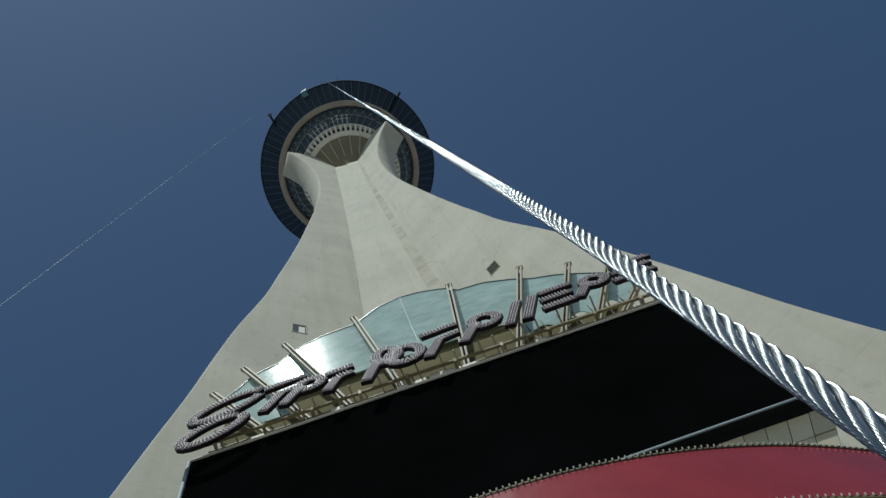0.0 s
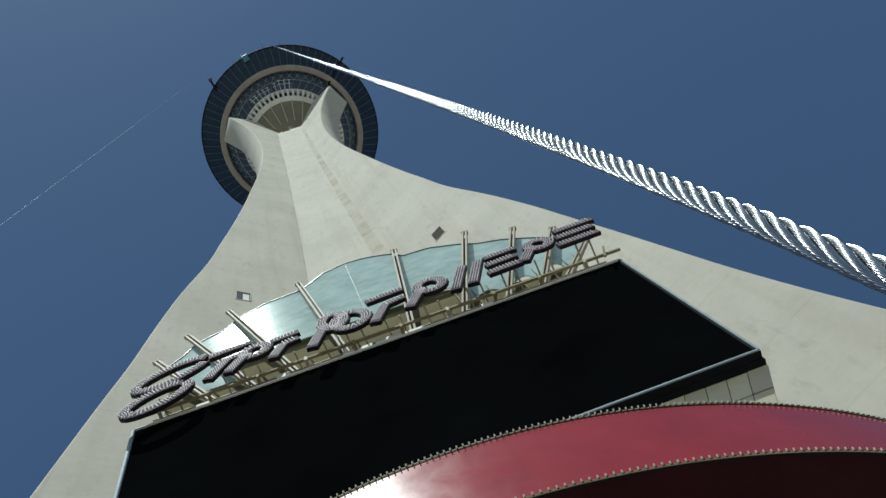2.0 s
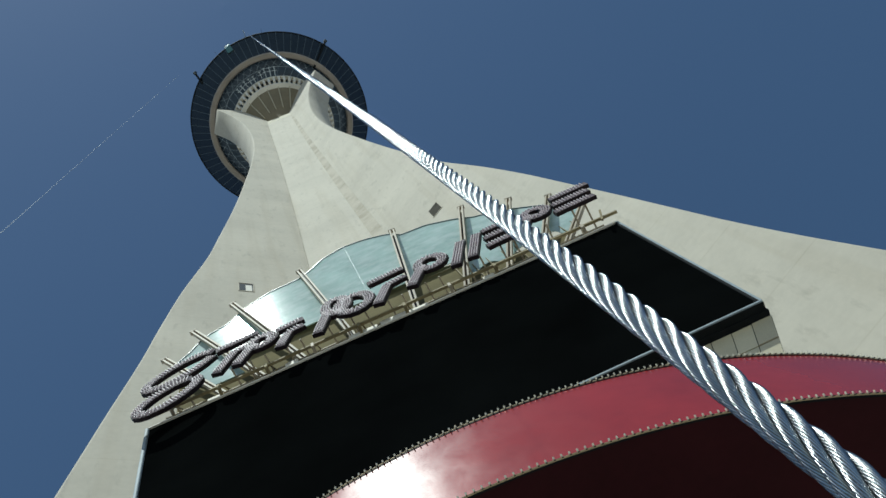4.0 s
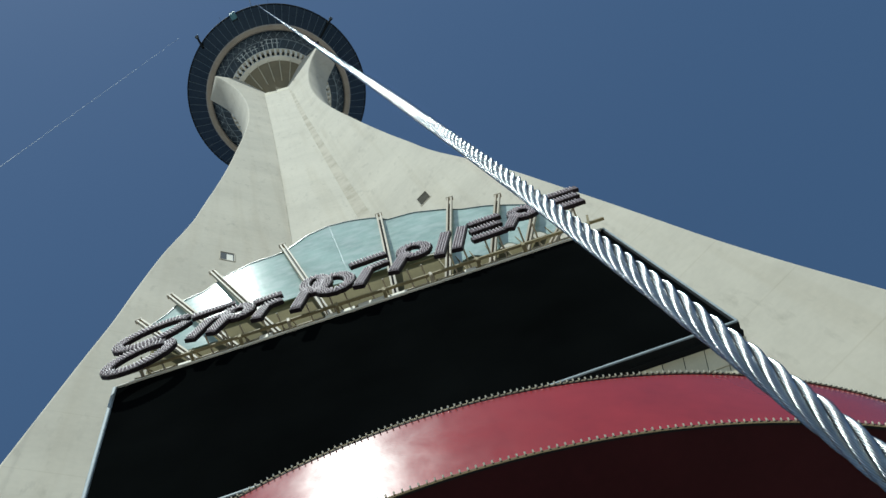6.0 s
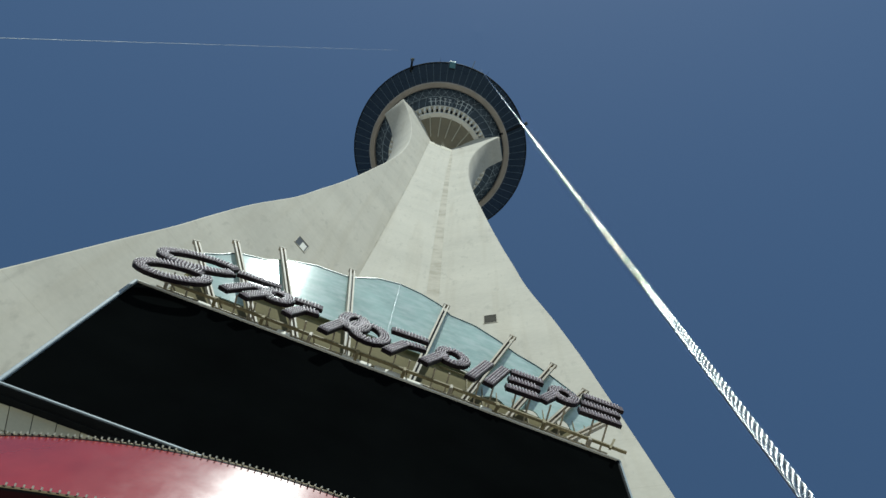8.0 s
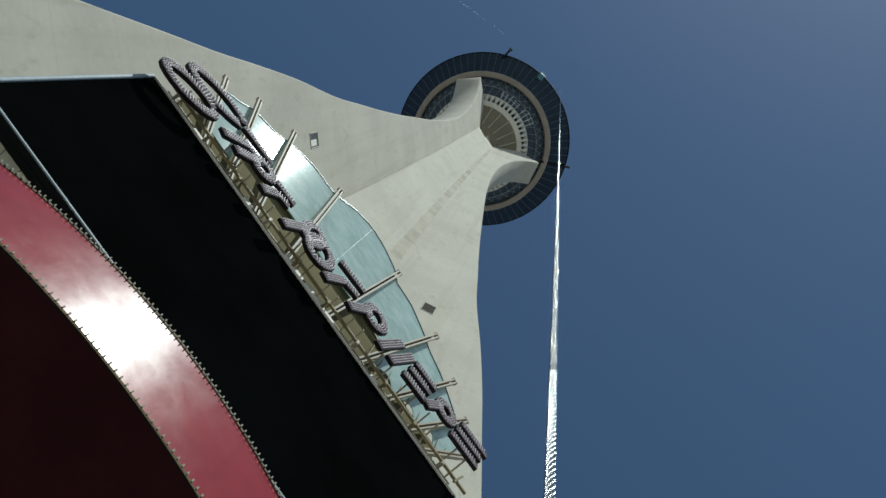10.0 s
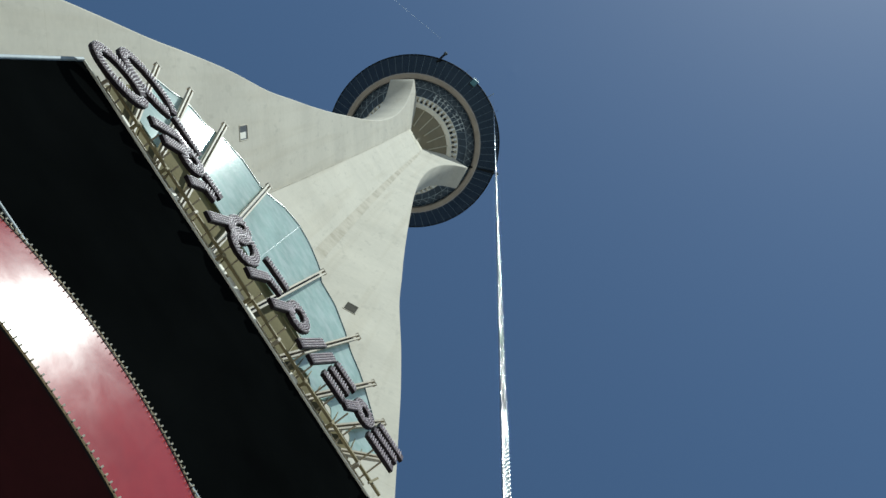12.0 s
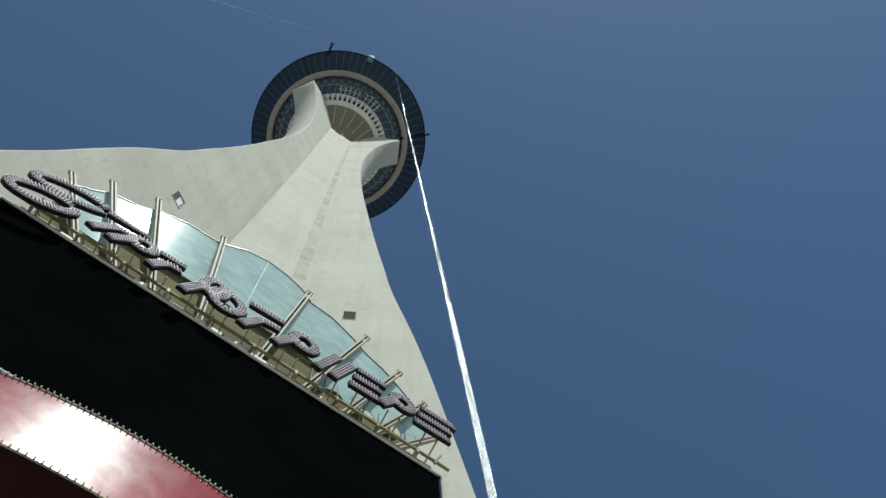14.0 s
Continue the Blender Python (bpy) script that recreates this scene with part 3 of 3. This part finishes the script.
part("kick_plate", (*box(U0 + 0.3, U1 - 0.1, 0.14, 0.16, 28.46, 28.62, 0.004), CROWN), crest, "pale painted kick plate")
part("cross_arm", (*bar((7.02, -0.29, 28.3), (7.28, -0.29, 29.15), 0.07), RAIL), crest)
for i in range(10):
    u = -6.6 + i * 1.45
    part("bracket", (*join(box(u - 0.05, u + 0.05, -0.26, 0.65, 28.45, 28.53, 0.015), box(u - 0.05, u + 0.05, -0.285, -0.17, 28.46, 28.74, 0.015), bar((u + 0.1, -0.2, 28.68), (u + 0.2, 0.65, 29.9), 0.035)), RAIL if i % 3 else GOLD), crest)
for i in range(13):
    u = -6.2 + i * 1.05 + 0.1 * math.sin(i * 5)
    part("baluster", (*bar((u, 0.1, 28.45), (u, 0.1, 28.98 + 0.9 * (i % 4 == 1)), 0.028), RAIL), crest)
for i, (u, w) in enumerate(((-5.6, 0.5), (-1.2, 0.9), (-0.2, 0.8), (0.7, 0.6), (3.1, 0.35), (-3.2, 0.4))):
    part("plate", (*box(u, u + w, -0.03, 0.02, 28.46, 28.62 + 0.05 * (i % 3), 0.01), CROWN), crest)

part("upper_rail", (*bar((1.9, 0.58, 32.45), (7.3, 0.58, 32.3), 0.04), RAIL), crest)
for i in range(9):
    u = 2.9 + i * 0.52 + 0.06 * math.sin(i * 3)
    part("cat_bar", (*bar((u, 0.56, 29.0), (u - 0.05, 0.56, 32.4), 0.03), RAIL), crest)

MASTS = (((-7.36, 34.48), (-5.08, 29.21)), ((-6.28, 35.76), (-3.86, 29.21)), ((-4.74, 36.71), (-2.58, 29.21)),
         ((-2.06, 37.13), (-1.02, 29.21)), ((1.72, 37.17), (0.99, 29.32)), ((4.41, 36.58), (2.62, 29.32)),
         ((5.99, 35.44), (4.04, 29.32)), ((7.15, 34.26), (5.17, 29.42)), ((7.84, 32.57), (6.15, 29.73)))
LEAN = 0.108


def lean(z):
    """The depth of the crest, which leans forward, at the height z."""
    return 0.42 - LEAN * (z - 33.0)


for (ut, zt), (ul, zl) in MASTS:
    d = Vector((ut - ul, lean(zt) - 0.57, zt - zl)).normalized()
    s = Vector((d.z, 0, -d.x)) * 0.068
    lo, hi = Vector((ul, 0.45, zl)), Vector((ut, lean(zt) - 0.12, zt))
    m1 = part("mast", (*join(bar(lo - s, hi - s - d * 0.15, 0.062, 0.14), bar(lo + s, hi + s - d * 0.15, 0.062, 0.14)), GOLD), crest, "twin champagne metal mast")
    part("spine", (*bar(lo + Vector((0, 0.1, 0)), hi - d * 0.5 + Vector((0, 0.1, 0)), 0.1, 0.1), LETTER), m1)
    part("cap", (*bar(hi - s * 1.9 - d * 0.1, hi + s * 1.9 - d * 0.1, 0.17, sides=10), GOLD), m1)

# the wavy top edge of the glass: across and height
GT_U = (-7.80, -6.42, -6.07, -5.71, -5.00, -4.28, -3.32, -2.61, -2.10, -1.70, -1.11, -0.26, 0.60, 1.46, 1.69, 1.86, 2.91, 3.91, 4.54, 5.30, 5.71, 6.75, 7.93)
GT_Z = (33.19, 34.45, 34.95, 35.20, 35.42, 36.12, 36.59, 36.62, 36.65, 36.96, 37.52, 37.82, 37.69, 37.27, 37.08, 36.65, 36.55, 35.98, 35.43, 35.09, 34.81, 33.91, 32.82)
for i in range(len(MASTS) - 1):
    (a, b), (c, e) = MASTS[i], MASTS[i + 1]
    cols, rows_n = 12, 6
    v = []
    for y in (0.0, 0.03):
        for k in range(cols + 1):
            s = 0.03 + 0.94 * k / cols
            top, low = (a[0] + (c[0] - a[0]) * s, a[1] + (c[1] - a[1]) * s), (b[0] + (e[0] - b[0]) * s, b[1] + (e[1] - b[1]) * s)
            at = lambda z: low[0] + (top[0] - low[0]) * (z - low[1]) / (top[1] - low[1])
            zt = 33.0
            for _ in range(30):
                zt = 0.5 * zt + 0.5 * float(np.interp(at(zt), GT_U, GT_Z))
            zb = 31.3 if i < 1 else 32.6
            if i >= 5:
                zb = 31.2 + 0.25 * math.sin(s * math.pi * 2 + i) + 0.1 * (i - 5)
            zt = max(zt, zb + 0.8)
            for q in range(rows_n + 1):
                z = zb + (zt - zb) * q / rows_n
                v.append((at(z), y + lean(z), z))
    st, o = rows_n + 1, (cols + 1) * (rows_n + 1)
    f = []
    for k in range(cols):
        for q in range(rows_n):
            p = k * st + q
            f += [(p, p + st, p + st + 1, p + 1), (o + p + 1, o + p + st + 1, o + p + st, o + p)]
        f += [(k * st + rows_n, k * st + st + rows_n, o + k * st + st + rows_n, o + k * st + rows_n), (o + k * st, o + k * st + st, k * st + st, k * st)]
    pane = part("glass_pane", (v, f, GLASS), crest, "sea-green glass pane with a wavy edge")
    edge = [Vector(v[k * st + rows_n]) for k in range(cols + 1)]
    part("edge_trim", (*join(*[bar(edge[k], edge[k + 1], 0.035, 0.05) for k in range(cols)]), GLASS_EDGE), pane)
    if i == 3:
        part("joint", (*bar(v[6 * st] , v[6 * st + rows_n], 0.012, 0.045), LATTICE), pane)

# chunky unlit sign shapes in front of the glass: plain looped and slanted strokes
def oval(n, x0, x1, z0, z1, a0=0, a1=360):
    return [((x0 + x1) / 2 + (x1 - x0) / 2 * math.cos(radians(a0 + (a1 - a0) * i / n)), (z0 + z1) / 2 + (z1 - z0) / 2 * math.sin(radians(a0 + (a1 - a0) * i / n))) for i in range(n + 1)]


TWIN = [[(x, y + 0.20 * (x - 0.5)) for x, y in oval(20, 0.06, 1.0, 0.55, 0.90, 25, 335)], [(x, y + 0.22 * (x - 0.4)) for x, y in oval(20, 0.0, 0.80, 0.06, 0.42, 50, 385)]]
BARS = [[(0.0, 0.0), (0.5, 1.0)], [(0.5, 0.0), (1.0, 1.0)]]
HOOK = [[(0.0, 0.0), (0.45, 0.55), (0.95, 0.62)], [(0.05, 0.95), (1.0, 1.0)]]
RING = [oval(16, 0.0, 1.0, 0.0, 1.0)]
BEAN = [oval(16, 0.35, 1.0, 0.42, 1.0), [(0.0, 0.0), (0.42, 0.62)]]
STEP = [[(0.0, 0.02), (0.82, 0.06)], [(0.10, 0.50), (0.86, 0.54)], [(0.2, 0.97), (1.0, 1.0)]]
SLOTS = ((TWIN, -7.63, -5.0, 27.6, 31.4), (HOOK, -5.2, -3.65, 28.7, 30.9), (BEAN, -4.58, -3.1, 28.65, 30.4), (HOOK, -3.25, -2.2, 28.6, 30.35), (BEAN, -2.1, -0.68, 28.3, 30.85), (RING, -1.36, 0.0, 28.75, 30.5),
         (HOOK, -0.16, 1.2, 28.6, 31.0), (BEAN, 0.96, 2.55, 28.8, 31.0), (BARS, 2.42, 3.88, 29.0, 31.1), (STEP, 3.65, 5.05, 29.3, 31.15), (BEAN, 4.75, 6.2, 29.35, 31.2), (STEP, 6.05, 7.8, 29.65, 31.4))


def stroke(pts, w, y0, y1):
    """A flat-faced channel along a line of (u, z), with mitred corners."""
    P = [Vector(p) for p in pts]
    v, n = [], len(P)
    for i, p in enumerate(P):
        d = ((P[min(i + 1, n - 1)] - p).normalized() + (p - P[max(i - 1, 0)]).normalized()).normalized()
        s = Vector((-d.y, d.x)) * w / 2
        e = d * w * 0.35 * (1 if i == n - 1 else -1 if i == 0 else 0)
        for q, k in ((-s, 1), (s, 1)):
            v += [(p.x + e.x + q.x, y0, p.y + e.y + q.y), (p.x + e.x + q.x, y1, p.y + e.y + q.y)]
    f = []
    for i in range(n - 1):
        a, b = i * 4, i * 4 + 4
        f += [(a, b, b + 2, a + 2), (a + 3, b + 3, b + 1, a + 1), (a + 1, b + 1, b, a), (a + 2, b + 2, b + 3, a + 3)]
    f += [(0, 2, 3, 1), (4 * n - 4, 4 * n - 3, 4 * n - 1, 4 * n - 2)]
    return v, f


def along(pts, step):
    P, out, left = [Vector(p) for p in pts], [], 0.0
    for a, b in zip(P[:-1], P[1:]):
        L, d = (b - a).length, (b - a).normalized()
        s = left
        while s < L:
            out.append((a + d * s, d))
            s += step
        left = s - L
    return out


for glyph, u0, u1, z0, z1 in SLOTS:
    w = 0.345
    shape = thing("sign_shape", "chunky plum metal sign stroke studded with unlit bulbs", "sign shape", SIGN, "row of sign shapes")
    for li, line in enumerate(glyph):
        pts = [(u0 + w / 2 + (u1 - u0 - w) * x, z0 + w / 2 + (z1 - z0 - w) * y) for x, y in line]
        k = li * 0.014
        channel = part("channel", (*stroke(pts, w, -0.60 - k, -0.475 - k), LETTER), shape, "dark plum metal channel")
        part("face", (*stroke(pts, w - 0.04, -0.608 - k, -0.596 - k), LETTER_FACE), channel, "dusty plum face")
        pegs = []
        for p, d in along(pts, 0.105):
            s = Vector((-d.y, d.x))
            for o in (-0.125, -0.042, 0.042, 0.125):
                q = p + s * o
                pegs.append(bar((q.x, -0.607 - k, q.y), (q.x, -0.650 - k, q.y), 0.044, sides=5))
        tagged(part("bulb", (*join(*pegs), BULB), channel, "unlit bulbs in rows"), kind="stuff")
    um = (u0 + u1) / 2
    for du in (-0.25, 0.2):
        zs = max(z0 + 0.35, 29.0)
        part("standoff", (*bar((um + du, -0.44, zs), (um + du + 0.1, 0.5, zs - 0.1), 0.05), GOLD), shape)

# ---- the guide wires ----
ROPE_D = 0.00743
RB, RT = Vector((0.236, -31.835, 0.0)), Vector((1.348, -24.428, 259.02))
axis = (RT - RB).normalized()
ex = axis.cross(Vector((0, 1, 0))).normalized()
ey = axis.cross(ex)
LAY, SR = 7.5 * ROPE_D, ROPE_D / 3
EX, EY, AXV, RBV = np.array(ex), np.array(ey), np.array(axis), np.array(RB)


def rope_line(s):
    """The rope's axis: straight, but for a slight set near its lower end."""
    return RBV + s[:, None] * AXV + np.exp(-(np.maximum(s, 1.5) - 1.8) / 0.1330)[:, None] * np.array([0.00098, 0.00378, 0.0])


def helix(s, phase, rad):
    a = math.tau * s / LAY + phase
    return rope_line(s) + rad * (np.cos(a)[:, None] * EX + np.sin(a)[:, None] * EY)


rope = thing("guide_wire", "taut galvanised steel wire rope of six twisted strands", "wire rope")
NEAR0, NEAR1, MID, N_WIRE = 1.5, 2.5, 45.0, 13
for k in range(6):
    ph = k * math.tau / 6
    st = part("strand", (*tube(helix(np.arange(0, NEAR0, LAY / 10), ph, SR), SR * 0.49, 5), STEEL, True), rope)
    s = np.arange(NEAR0 - 0.01, NEAR1, LAY / 44)
    c = helix(s, ph, SR)
    a = math.tau * s / LAY + ph
    rd = np.cos(a)[:, None] * EX + np.sin(a)[:, None] * EY
    tg = np.cross(AXV, rd)
    part("strand_heart", (*tube(c, SR * 0.40, 6), STEEL, True), st)
    for j in range(N_WIRE):
        b = -math.tau * s / (LAY * 0.29) + j * math.tau / N_WIRE
        part("wire", (*tube(c + SR * 0.40 * (np.cos(b)[:, None] * rd + np.sin(b)[:, None] * tg), SR * 0.105, 4), STEEL, True), st)
    s = np.arange(NEAR1 - 0.005, 9.0, LAY / 20)
    c = helix(s, ph, SR)
    a = math.tau * s / LAY + ph
    rd = np.cos(a)[:, None] * EX + np.sin(a)[:, None] * EY
    tg = np.cross(AXV, rd)
    part("strand_heart", (*tube(c, SR * 0.36, 5), STEEL, True), st)
    for j in range(8):
        b = -math.tau * s / (LAY * 0.29) + j * math.tau / 8
        part("wire", (*tube(c + SR * 0.36 * (np.cos(b)[:, None] * rd + np.sin(b)[:, None] * tg), SR * 0.13, 3), STEEL_FINE, True), st)
    part("upper_strand", (*tube(helix(np.arange(8.99, 16.0, LAY / 14), ph, SR), SR * 0.40, 6), STEEL_FINE, True), st)
    part("high_strand", (*tube(helix(np.arange(15.99, MID, LAY / 9), ph, SR), SR * 0.40, 6), STEEL_FINE, True), st)
low = np.concatenate([np.arange(0, 1.5, 0.25), np.arange(1.5, 3.0, 0.02), [8.0, MID]])
# near-black heart: its colour paints the shade in the gaps between strands
part("heart", (*tube(rope_line(low), SR * 0.6, 6), FRAME_DARK), rope)
part("far_length", (*tube(np.array([RBV + AXV * (MID - 0.01), RBV + AXV * 120, np.array(RT)]), ROPE_D * 0.46, 8), STEEL, True), rope)

WIRE = mat("dull_galvanised_wire", (0.32, 0.34, 0.35), 0.6, 0.2, var=0.1, scale=30, fine=300, bump=0.0)
rope2 = thing("guide_wire", "thin steel wire rope rising to the pod's outrigger", "wire rope")
W0, W1 = np.array([-19.5, -27.63, 0.0]), np.array([-17.98, -22.63, 258.0])
part("rope", (*tube(np.array([W0, W0 * 0.6 + W1 * 0.4, W1]), 0.0108, 8), WIRE, True), rope2)
